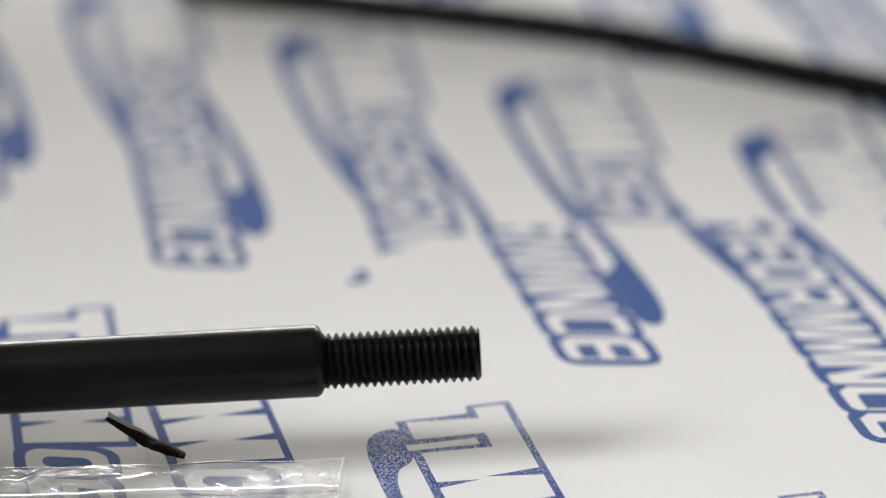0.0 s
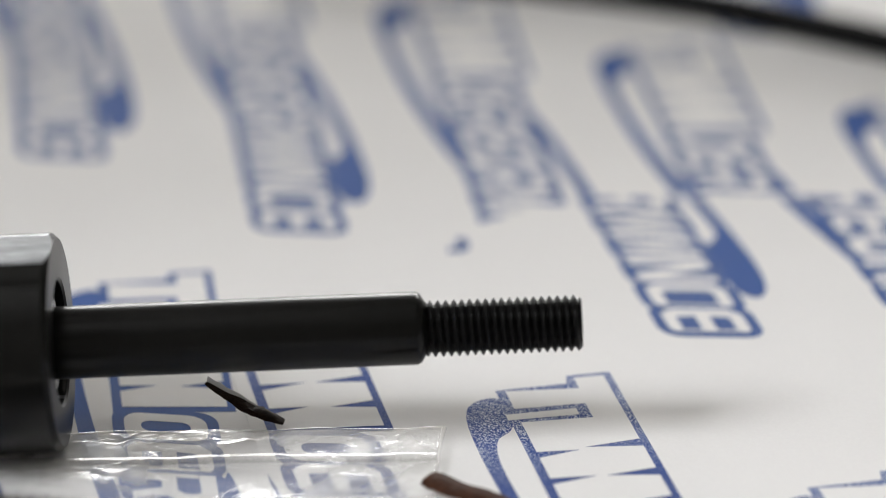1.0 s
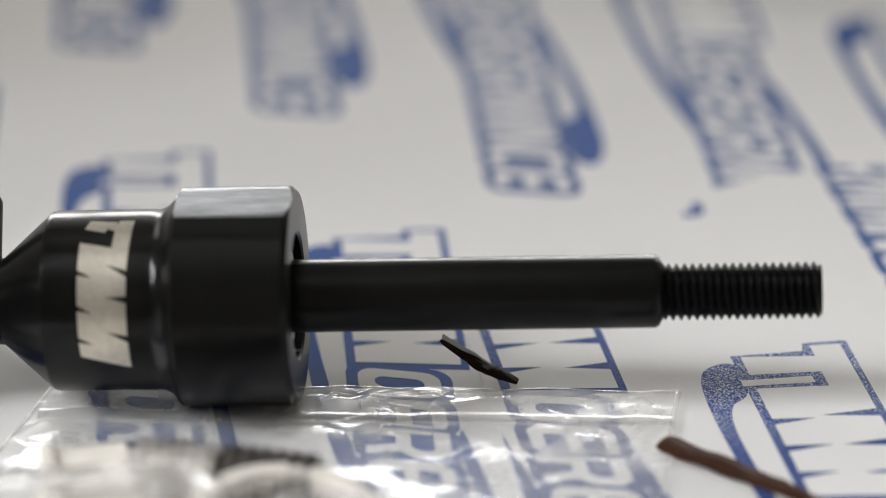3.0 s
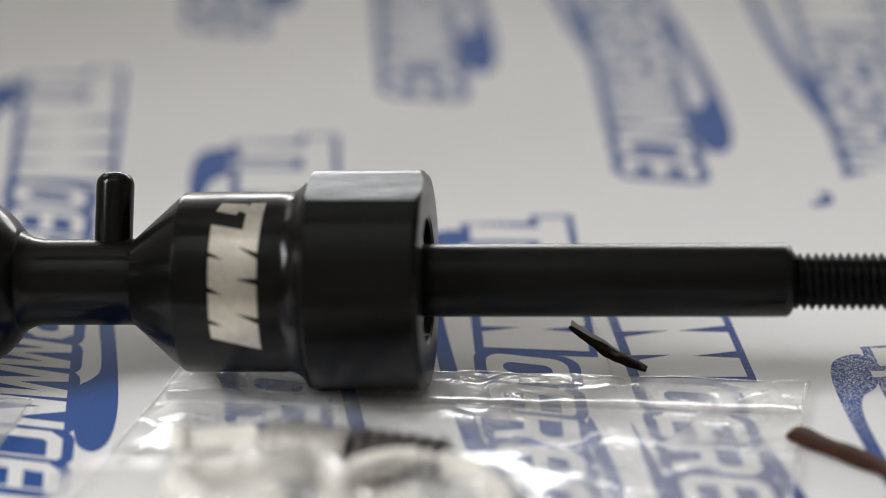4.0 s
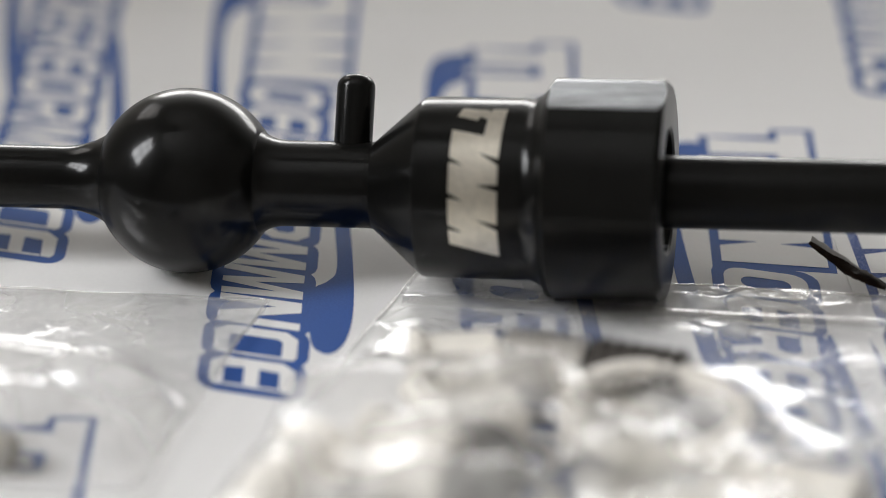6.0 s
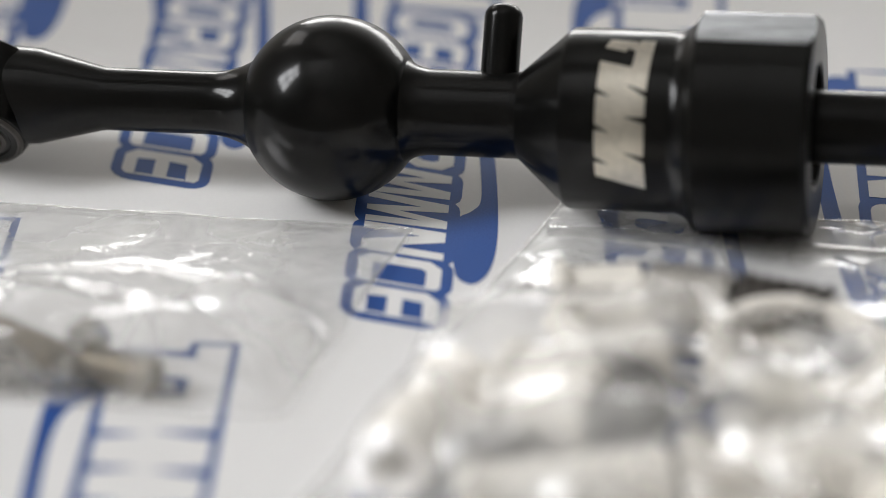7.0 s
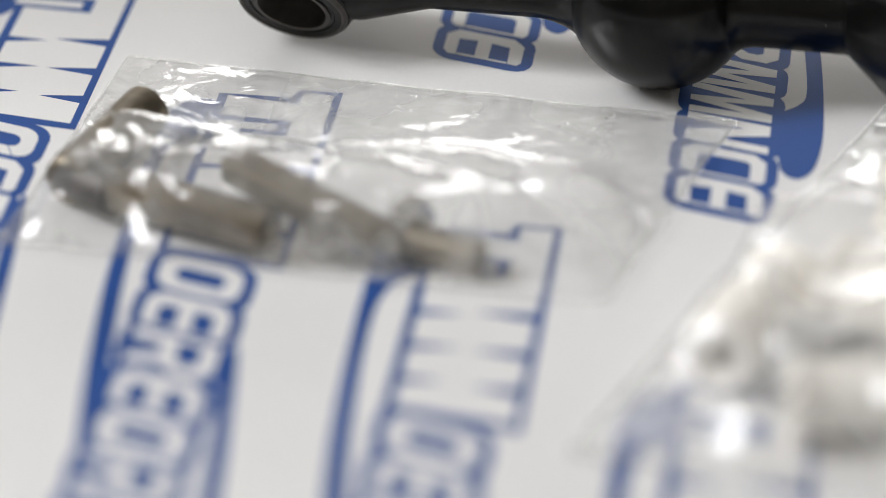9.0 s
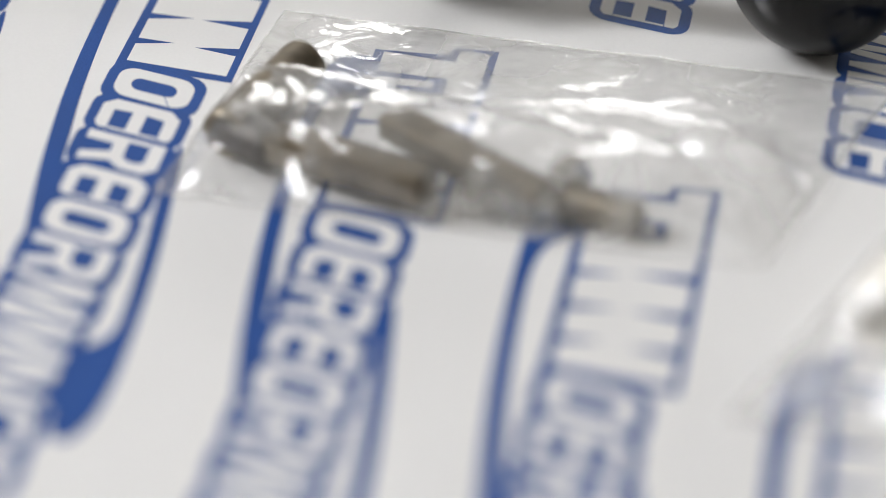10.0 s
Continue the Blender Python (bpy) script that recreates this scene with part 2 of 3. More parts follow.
# ---- the room that closes the place ----
def build_room():
    x0, x1, y0, y1, z0, z1, w = WEST_X, 3.0, -2.4, WALL_Y, -0.76, CEILING_Z, 0.12
    def slab(name, lo, hi, mat, label):
        return tagged(mesh_object(name, box(bmesh.new(), lo, hi), mat, None, label, 0), "", name.split("_")[0], "", "structure")
    slab("floor", (x0, y0, z0 - 0.1), (x1, y1, z0), FLOOR, "dark wooden floor under the table")
    slab("ceiling", (x0, y0, z1), (x1, y1, z1 + 0.1), CEIL, "plain painted ceiling")
    slab("wall_east", (x1, y0, z0), (x1 + w, y1, z1), WALL, "plain grey painted wall")
    slab("wall_south", (x0, y0 - w, z0), (x1, y0, z1), WALL, "plain grey painted wall")

    # Added blocker, no real pier: keeps west daylight off the far-left paper.
    slab("wall_pier", (x0, SHADE_Y, z0), (SHADE_X, SHADE_Y + 0.30, z1), WALL, "added plain slab, out of view, shading the far left paper")

    def pierced(name, windows, start, end, turned):
        """A wall with window openings, and the windows' frames."""
        def lay(a, b, za, zb):
            return ((x0 - w, a, za), (x0, b, zb)) if turned else ((a, y1, za), (b, y1 + w, zb))
        bm = bmesh.new()
        at = start
        for c, cz, wide, high in windows:
            box(bm, *lay(at, c - wide / 2, z0, z1))
            box(bm, *lay(c - wide / 2, c + wide / 2, z0, cz - high / 2))
            box(bm, *lay(c - wide / 2, c + wide / 2, cz + high / 2, z1))
            at = c + wide / 2
        box(bm, *lay(at, end, z0, z1))
        tagged(mesh_object(name, bm, WALL, None, "plain grey wall with window openings", 0), "", "wall", "", "structure")
        for c, cz, wide, high in windows:
            m = pose(x0, c, cz, 0, 0, 90) if turned else pose(c, y1, cz)
            pierced.count += 1
            win = thing("window_%d" % pierced.count, m, "white framed window letting daylight in", "window", "", "structure")
            t = 0.03
            bars = [((-wide / 2, -high / 2), (-wide / 2 + t, high / 2)), ((wide / 2 - t, -high / 2), (wide / 2, high / 2)),
                    ((-wide / 2 + t, -high / 2), (wide / 2 - t, -high / 2 + t)), ((-wide / 2 + t, high / 2 - t), (wide / 2 - t, high / 2))]
            n = 3 if wide * high > 1.2 else 1
            for k in range(n):
                cx = wide * ((k + 1) / (n + 1) - 0.5)
                bars.append(((cx - 0.02, -high / 2 + t), (cx + 0.02, high / 2 - t)))
            for k in range(n - 1):
                cz_bar = high * ((k + 1) / n - 0.5)
                for j in range(n + 1):
                    xa, xb = (wide * ((j + q) / (n + 1) - 0.5) for q in (0, 1))
                    bars.append(((xa + (t if j == 0 else 0.02), cz_bar - 0.02), (xb - (t if j == n else 0.02), cz_bar + 0.02)))
            for (xa, za), (xb, zb) in bars:
                part("window_frame", box(bmesh.new(), (xa, 0.002, za), (xb, 0.04, zb), 0.004), FRAME, win, "", 0)

    pierced.count = 0
    pierced("wall_west", WEST_WINDOWS, y0, y1, True)
    pierced("wall_north", NORTH_WINDOWS, x0, x1, False)


def build_table():
    table = thing("table", pose(0, 0.1, -0.002), "wooden work table covered with printed paper", "table")
    part("tabletop", box(bmesh.new(), (-0.46, -0.60, -0.035), (1.15, 0.75, 0.0), 0.004), WOOD, table)
    for sx in (-0.38, 1.07):
        for sy in (-0.50, 0.65):
            part("leg", box(bmesh.new(), (sx - 0.03, sy - 0.03, -0.756), (sx + 0.03, sy + 0.03, -0.035), 0.004), WOOD, table)


# ---- the printed marks on the paper ----
UNIT = 0.00018


def drawn_in(points):
    """Draws the head of a mark in, towards its foot."""
    return [(float(np.interp(u, (-20, 24, 62, 98, 164), (16, 33, 72, 101, 164))) if u < 164 else u, v) for u, v in points]


def jagged_outline():
    """The white block with a slot and spiked edges, as points along and up the mark."""
    return drawn_in([(24, 4), (62, 4), (70, 78), (106, 78), (98, 4), (164, 4), (170, 48), (176, 4), (218, 4), (224, 52), (230, 4), (270, 4), (276, 44), (282, 4), (316, 4),
            (334, 112), (294, 112), (282, 66), (279, 112), (238, 112), (226, 60), (223, 112), (178, 112), (166, 54), (163, 112),
            (2, 112), (-4, 80), (36, 80)])


def ring_points(cx, cy, w, h, r, slant=0.30, n=4):
    """A slanted block with rounded corners."""
    out = []
    for sx, sy, a0 in ((1, 1, 0), (-1, 1, 90), (-1, -1, 180), (1, -1, 270)):
        for k in range(n + 1):
            a = radians(a0 + 90 * k / n)
            x, y = sx * (w / 2 - r) + r * math.cos(a), sy * (h / 2 - r) + r * math.sin(a)
            out.append((cx + x + slant * y, cy + y))
    return out


def add_polygon(bm, points, z):
    vs = [bm.verts.new((x * UNIT, y * UNIT, z)) for x, y in points]
    f = bm.faces.new(vs)
    if f.calc_area() > 0:
        f.normal_update()
        if f.normal.z < 0:
            f.normal_flip()


SWOOSH_LOW = [(50, -4), (44, -22), (62, -44), (120, -52), (240, -50), (380, -42), (520, -26), (640, -6), (690, 4), (600, 4), (500, -8), (380, -24),
              (260, -34), (175, -36), (132, -28), (114, -10), (80, 2)]
SWOOSH_HIGH = [(470, 102), (560, 116), (680, 130), (790, 138), (870, 140), (922, 134), (944, 120), (932, 104), (900, 98), (850, 94), (812, 98),
               (796, 112), (770, 120), (680, 114), (580, 104), (510, 96)]


def figure_points(kind, cx):
    """The outline of one white figure of the small row, with its notches."""
    def at(rows):
        return [(cx + u + 0.30 * (v - 46), v) for u, v in rows]
    if kind == "ring":
        a, b = ring_points(cx, 46, 54, 84, 18), ring_points(cx, 46, 22, 50, 10)
        return a + [(a[0][0], a[0][1] - 1)] + [(b[0][0], b[0][1] - 1)] + b[::-1]
    if kind == "ladder":
        return at([(-27, 16), (-15, 4), (20, 4), (27, 9), (27, 18), (-8, 18), (-10, 38), (23, 38), (23, 19), (27, 19), (27, 73), (23, 73), (23, 53), (-10, 53), (-8, 73), (27, 74), (27, 84), (20, 88), (-15, 88), (-27, 76)])
    if kind == "key":
        return at([(-27, 4), (-12, 4), (-12, 34), (2, 34), (12, 4), (27, 4), (17, 37), (27, 50), (27, 76), (15, 88), (-27, 88), (-27, 72), (8, 72), (12, 66), (12, 56), (6, 49), (-20, 49), (-20, 71), (-27, 71)])
    if kind == "slot":
        return at([(-27, 16), (-15, 4), (20, 4), (27, 9), (27, 19), (-6, 19), (-11, 24), (-11, 68), (-6, 73), (23, 73), (23, 20), (27, 20), (27, 84), (20, 88), (-15, 88), (-27, 76)])
    if kind == "peaks":
        return at([(-30, 4), (-18, 4), (-12, 60), (-2, 4), (8, 4), (16, 60), (20, 4), (32, 4), (26, 88), (10, 88), (2, 38), (-8, 88), (-24, 88)])
    return at([(-28, 4), (-14, 4), (-14, 62), (8, 4), (28, 4), (28, 88), (14, 88), (14, 32), (-8, 88), (-28, 88)])


def mark_pieces():
    """The flat pieces of one mark as (name, outline, height, white or not); the first is the blue block that holds the rest."""
    z = 0.00003
    rows = [("printed_mark", drawn_in([(-14, 120), (346, 120), (326, -6), (14, -6), (22, 70), (-20, 74)]), z, False)]
    rows.append(("swoosh", [p[:2] for p in curve_points([(*p, 0) for p in SWOOSH_LOW])], z * 1.2, False))
    rows.append(("swoosh", [p[:2] for p in curve_points([(*p, 0) for p in SWOOSH_HIGH])], z * 1.2, False))
    rows.append(("block", jagged_outline(), z * 2.6, True))
    rows.append(("gap", drawn_in([(74, -8), (79, 66), (96, 66), (89, -8)]), z * 2.6, True))
    for n, kind in enumerate(("ring", "ladder", "key", "ladder", "ring", "key", "peaks", "peaks", "fold", "slot", "ladder")):
        cx = 366 + n * 61.5
        rows.append(("cell", ring_points(cx + 2, 46, 76, 108, 22), z * (1.4 + 0.2 * (n % 3)), False))
        rows.append(("figure", figure_points(kind, cx), z * 2.6, True))
    return rows


def clip_mesh(bm, planes):
    for co, no in planes:
        bmesh.ops.bisect_plane(bm, geom=bm.verts[:] + bm.edges[:] + bm.faces[:], plane_co=co, plane_no=no, clear_outer=True)
    return bm


MARK = {}


def print_mark(sheet, x, y, turn, ink, along=1.0, clips=(), thin=None):
    """One printed mark, by the foot of its far end: (1010, 0) in the mark's own units lies at x, y (centimetres on the table)."""
    m = pose(x / 100, y / 100, sheet["top"], 0, 0, turn - 90) @ Matrix.Diagonal((along, 1, 1, 1)) @ Matrix.Translation((-1010 * UNIT, 0, 0))
    root = None
    for n, (name, outline, z, pale) in enumerate(mark_pieces()):
        mat = PAPER if pale else (thin if thin and name != "swoosh" else ink)
        key = (n, mat.name)
        data = None if clips else MARK.get(key)
        if data is None:
            bm = bmesh.new()
            add_polygon(bm, outline, z)
            if clips:
                inv = m.inverted()
                clip_mesh(bm, [(inv @ Vector((px / 100, py / 100, 0)), (inv.to_3x3() @ Vector((nx, ny, 0)))) for px, py, nx, ny in clips])
            data = bpy.data.meshes.new(name)
            bm.to_mesh(data)
            bm.free()
            data.materials.append(mat)
            if not clips:
                MARK[key] = data
        if root is not None and not data.polygons:
            continue
        ob = new(name, data)
        if root is None:
            root = ob
            ob.parent = sheet
            ob.matrix_local = sheet.matrix_world.inverted() @ m
        else:
            ob.parent = root
    return root


def sheet_mesh(outline, thick):
    bm = bmesh.new()
    vs = [bm.verts.new((x / 100, y / 100, 0)) for x, y in outline]
    f = bm.faces.new(vs)
    made = bmesh.ops.extrude_face_region(bm, geom=[f])
    for v in made["geom"]:
        if isinstance(v, bmesh.types.BMVert):
            v.co.z += thick
    bmesh.ops.recalc_face_normals(bm, faces=bm.faces[:])
    return bm


SEAM = 9.85


def build_paper():
    main = mesh_object("paper_sheet", sheet_mesh([(-44, -46), (62, -46), (62, 62), (-44, 62)], 0.0015), PAPER, None,
                       "white paper printed with rows of blue marks, spread over the table", 0)
    main.location.z = -0.0015
    tagged(main, "", "paper")
    main["top"] = 0.0
    bpy.context.view_layer.update()
    seam = (0, SEAM, 0, -1)
    # the row that runs under the rod
    for x, y in ((-30.2, 7.4), (-24.8, 3.7), (-19.59, -0.24), (-14.19, -4.55), (-9.09, -7.70)):
        print_mark(main, x, y, 8.1, INK)
    print_mark(main, -3.95, -11.2, 8.1, INK)
    # the row behind it
    for x, y in ((-23.7, 22.4), (-18.6, 19.0), (-13.50, 15.51), (-8.67, 12.22), (-3.41, 8.47)):
        print_mark(main, x, y, 8.1, INK, 0.9, (), INK_PALE)
    print_mark(main, 1.74, 5.32, 8.1, INK, 0.9, ((1.2, 8.85, 0.5, -0.87),), INK_PALE)
    for x, y in ((6.80, 2.18), (12.0, -1.07), (17.1, -4.2)):
        print_mark(main, x, y, 8.1, INK, 0.9, (seam,), INK_PALE)
    # the row before it
    for x, y in ((-30.6, -13.5), (-25.52, -17.3), (-20.35, -21.0), (-15.25, -24.7), (-10.1, -28.4), (-5.0, -32.1)):
        print_mark(main, x, y, 8.1, INK, 1.06)
    # far marks
    for x, y in ((-3.2, 25.7), (1.9, 22.1), (7.0, 18.5), (12.1, 14.9), (17.2, 11.3)):
        print_mark(main, x, y, 8.1, INK, 0.9, (), INK_PALE)
    # a second sheet laid over it
    over = mesh_object("paper_sheet", sheet_mesh([(1.15, 8.75), (2.3, 9.55), (2.9, 9.6), (3.4, SEAM + 0.03), (58, SEAM + 0.5), (58, -44), (6, -44), (-1.2, -8.5), (-3.65, 2.3)], 0.00022), PAPER, None,
                       "second white sheet with speckled blue marks, overlapping the first", 0)
    tagged(over, "", "paper")
    over["top"] = 0.00022
    edge_top = (0, SEAM, 0, 1)
    low = (-3.65, 2.3, -10.8, -2.45)
    for x, y in ((4.75, 3.62), (10.20, 0.21), (15.7, -3.4)):
        print_mark(over, x, y, 13.0, INK, 1.0, (edge_top,), INK_PALE)
    print_mark(over, -0.90, 7.45, 13.0, INK_PALE, 1.0, ((0, 8.05, 0, 1), (0.45, 0, -1, 0)))
    for x, y, clips in ((5.40, -15.6, ()), (0.04, -12.0, (low, (0, 4.4, 0, 1))), (10.9, -19.3, ()), (16.3, -23.0, ())):
        print_mark(over, x, y, 13.0, INK_SPECKLED, 1.0, clips)


# ---- the gear shifter ----
def etched_outline():
    """The bare figure in millimetres, round the body and along it: a slotted block, then slanting spikes cut in from both sides."""
    rows = [(0.1, 1.4), (0.5, 6.5), (1.3, 6.7), (0.1, 7.1), (0.1, 9.9)]
    for at, lean in ((12.3, -1.7), (17.0, -0.4), (24.2, -1.3)):
        rows += [(at - 0.5, 9.3), (at + lean, 5.3), (at + 0.7, 9.3)]
    rows += [(30.6, 9.4), (27.8, 0.1)]
    for at in (24.4, 18.5, 12.1):
        rows += [(at + 0.5, 0), (at + 1.0, 2.8), (at - 0.5, 0)]
    return rows + [(6.0, 0.1), (7.2, 6.2), (3.3, 6.5), (2.6, 5.0), (3.6, 4.6), (2.6, 0.6)]


def etched_mark(parent, radius, x_at, turn0):
    """The bare metal figure etched round the body, wrapped on the cylinder."""
    bm = bmesh.new()
    bm.faces.new([bm.verts.new((u / 1000, v * 0.00094, 0)) for u, v in etched_outline()])
    for n in range(1, 40):
        bmesh.ops.bisect_plane(bm, geom=bm.verts[:] + bm.edges[:] + bm.faces[:], plane_co=(n * 0.0008, 0, 0), plane_no=(1, 0, 0))
    for v in bm.verts:
        a = turn0 - v.co.x / radius
        v.co = Vector((x_at + v.co.y, -radius * math.cos(a), radius * math.sin(a)))
    bmesh.ops.recalc_face_normals(bm, faces=bm.faces[:])
    return part("etched_mark", bm, ETCH, parent, "bare silver jagged mark etched into the black", 60)


def build_shifter():
    root = thing("gear_shifter", pose(0, 0, 0.02183, 0, -1.846, 0), "black steel gear shifter with ball, collar and threaded end", "gear shifter")
    part("threaded_end", thread(0.6, 28.9, 5.15, 1.44, 0.85), BLACK_THREAD, root, "black threaded tip")
    part("upper_shaft", lathe([(-67, 0), (-67, 6.6), (-0.9, 6.6), (-0.2, 6.2), (0.5, 5.0), (1.2, 4.2), (1.2, 0)]), BLACK_TURNED, root).location.z = 0.00025
    # collar with two milled flats and a bored face
    bm = lathe([(-86.2, 15.0), (-86.2, 19.3), (-85.7, 19.85), (-66.3, 19.85), (-65.3, 18.9), (-65.3, 11.8), (-65.7, 11.3), (-70.5, 11.3), (-70.5, 6.0)], 120)
    h = 0.01985 * math.cos(radians(17.4))
    for s in (1, -1):
        cut = bmesh.ops.bisect_plane(bm, geom=bm.verts[:] + bm.edges[:] + bm.faces[:], plane_co=(0, 0, s * h), plane_no=(0, 0, s), clear_outer=True)
        edges = [e for e in cut["geom_cut"] if isinstance(e, bmesh.types.BMEdge)]
        bmesh.ops.holes_fill(bm, edges=edges)
    collar = part("collar", bm, BLACK_TURNED, root, "thick black collar with milled flats", 25)
    collar.location.z = 0.0004
    collar.data.materials.append(FLAT_STEEL)
    for p in collar.data.polygons:
        if abs(p.normal.z) > 0.999:
            p.material_index = 1
    part("bore_ring", lathe([(-67.0, 8.6), (-66.6, 8.3), (-66.6, 6.7), (-69.5, 6.7), (-69.5, 8.6)], 64, True), STEEL, root, "bright ring inside the bore")
    # body: cone, cylinder and flared lip
    part("body", lathe([(-119.8, 0), (-119.8, 7.85), (-118.9, 7.95), (-110.4, 15.5), (-109.6, 16.2), (-108.6, 16.4), (-91.2, 16.4), (-90.4, 16.3),
                        (-89.6, 16.45), (-88.8, 16.8), (-88.0, 17.35), (-87.3, 18.05), (-86.8, 18.8), (-86.5, 19.3), (-86.25, 19.3), (-86.25, 0)], 96), BLACK, root, "", 22)
    etched_mark(root, 0.01645, -0.1029, radians(87))
    part("middle_shaft", lathe([(-141.6, 11.2), (-140.6, 10.1), (-139.6, 9.2), (-138.6, 8.55), (-137.4, 8.1), (-136.0, 7.88), (-135.0, 7.85), (-119.5, 7.85), (-119.5, 0)], 72), BLACK, root)
    part("pivot_ball", lathe([(-170, 0)] + arc_rows(-153.9, 17.0, 160, 34, 40) + [(-139.5, 0)], 96), BLACK, root, "", 60)
    part("lower_shaft", lathe([(-166.0, 11.6), (-166.9, 10.3), (-168.0, 9.0), (-169.4, 7.9), (-171.2, 7.0), (-173.4, 6.3), (-175.6, 5.9), (-177.4, 5.8), (-196.6, 5.8), (-197.6, 5.9), (-209.8, 8.9), (-215, 9.2), (-215, 0)], 64), BLACK, root, "", 22)
    pin = part("pin", lathe([(4, 3.5), (17.8, 3.5)] + [(17.8 + 2.4 * math.sin(radians(a)), 0.9 + 2.6 * math.cos(radians(a))) for a in (15, 35, 55, 75, 90)] + [(20.3, 0)], 40), BLACK, root, "short round-topped black pin")
    pin.matrix_local = pose(-0.1234, 0, 0) @ Vector((0.02, 0.52, 0.854)).to_track_quat("X", "Y").to_matrix().to_4x4()
    # eye end with its bearing
    n = Vector((-0.047, -0.837, -0.529)).normalized()
    eye = part("eye_end", lathe([(9.1, 8.3), (9.1, 10.0), (8.4, 11.0), (7.0, 11.5), (3, 11.7), (-2, 11.7), (-4.7, 11.5), (-6.1, 11.0), (-6.8, 10.0), (-6.8, 8.3), (-6.4, 8.1), (8.7, 8.1)], 72, True), BLACK, root, "", 25)
    eye.matrix_local = Matrix.Translation((-0.2220, 0, 0)) @ n.to_track_quat("X", "Z").to_matrix().to_4x4()
    part("bearing_seal", lathe([(8.9, 7.4), (8.9, 8.1), (-6.6, 8.1), (-6.6, 7.4)], 64, True), SEAL, eye, "black rubber seal ring")
    part("bearing_sleeve", lathe([(9.3, 6.6), (9.3, 7.4), (-7.0, 7.4), (-7.0, 6.6)], 64, True), DARK_STEEL, eye, "bare steel sleeve", 25)
    part("eye_rim", lathe([(9.15, 9.6), (9.4, 9.8), (9.3, 10.3), (8.7, 10.7), (8.6, 9.9)], 72, True), DARK_STEEL, eye, "narrow dark steel rim round the eye's mouth", 40)


# ---- bags and what lies in them ----
def film_sheet(cells_x, cells_y, corner, height, seed, size_hint):
    """A crumpled film: a grid laid between four corners (centimetres), lifted to height(x, y) and wrinkled where it is full."""
    bm = bmesh.new()
    grid = []
    rnd = Vector((seed * 3.1, seed * 1.7, 0))
    for j in range(cells_y + 1):
        row = []
        for i in range(cells_x + 1):
            s, t = i / cells_x, j / cells_y
            a, b, c, d = (Vector((*q, 0)) for q in corner)
            p = (a * (1 - s) + b * s) * (1 - t) + (d * (1 - s) + c * s) * t
            e = min(s, 1 - s, t, 1 - t)
            lift = height(p.x, p.y)
            rim = min(1.0, e / 0.07)
            full = min(1.0, 0.10 + 0.7 * lift)
            w = p + 0.9 * Vector((noise.noise(p * 0.22 + rnd), noise.noise(p * 0.22 - rnd), 0))
            q = Vector((w.x * 0.86 + w.y * 0.5, w.y * 0.86 - w.x * 0.5, 0))
            billow = noise.noise(Vector((q.x * 0.22, q.y * 0.45, 0)) + rnd)
            fold = 0.30 - abs(noise.noise(Vector((q.x * 0.30, q.y * 0.72, 4)) + rnd))
            crease = 0.25 - abs(noise.noise(Vector((w.x * 0.85, w.y * 0.6, 8)) + rnd))
            tight = 0.22 - abs(noise.noise(Vector((w.x * 1.5 + w.y * 0.8, w.y * 1.7, 12)) + rnd))
            z = rim * (lift + size_hint * full * (0.26 * billow + 0.34 * fold + 0.13 * crease + 0.025 * tight)) + 0.06 + 0.03 * (1 + noise.noise(p * 0.7 + rnd))
            wob = 0.10 * noise.noise(p * 0.8 + rnd)
            row.append(bm.verts.new(((p.x + wob) / 100, (p.y + wob) / 100, max(z, 0.05) / 100)))
        grid.append(row)
    for j in range(cells_y):
        for i in range(cells_x):
            bm.faces.new((grid[j][i], grid[j][i + 1], grid[j + 1][i + 1], grid[j + 1][i]))
    return bm


def bump_sum(*humps):
    """A height from flat-topped humps (x, y, half width, half depth, height), in centimetres."""
    def height(x, y):
        best = 0.0
        p = Vector((x * 0.5, y * 0.5, 3))
        x, y = x + 0.9 * noise.noise(p), y + 0.9 * noise.noise(p + Vector((7, 0, 0)))
        for cx, cy, rx, ry, h in humps:
            d = ((abs(x - cx) / (1.9 * rx)) ** 1.6 + (abs(y - cy) / (1.9 * ry)) ** 1.6) ** 0.625
            best = max(best, h * 0.90 / (1 + (1.36 * d) ** 6))
        return best
    return height


def strip_mesh(points, width, height):
    """A low rounded ridge along a line of points (centimetres)."""
    bm = bmesh.new()
    rings = []
    for k, p in enumerate(points):
        a, b = Vector(points[max(k - 1, 0)]), Vector(points[min(k + 1, len(points) - 1)])
        d = (b - a).normalized()
        side = d.cross(Vector((0, 0, 1))).normalized()
        w = 1 + 0.35 * noise.noise(Vector(p) * 1.7)
        rings.append([bm.verts.new((Vector(p) + side * math.cos(g) * width * w + Vector((0, 0, 1)) * math.sin(g) * height * w) / 100) for g in np.linspace(0, math.pi, 6)])
    for a, b in zip(rings, rings[1:]):
        for q in range(5):
            bm.faces.new((a[q], a[q + 1], b[q + 1], b[q]))
    return bm


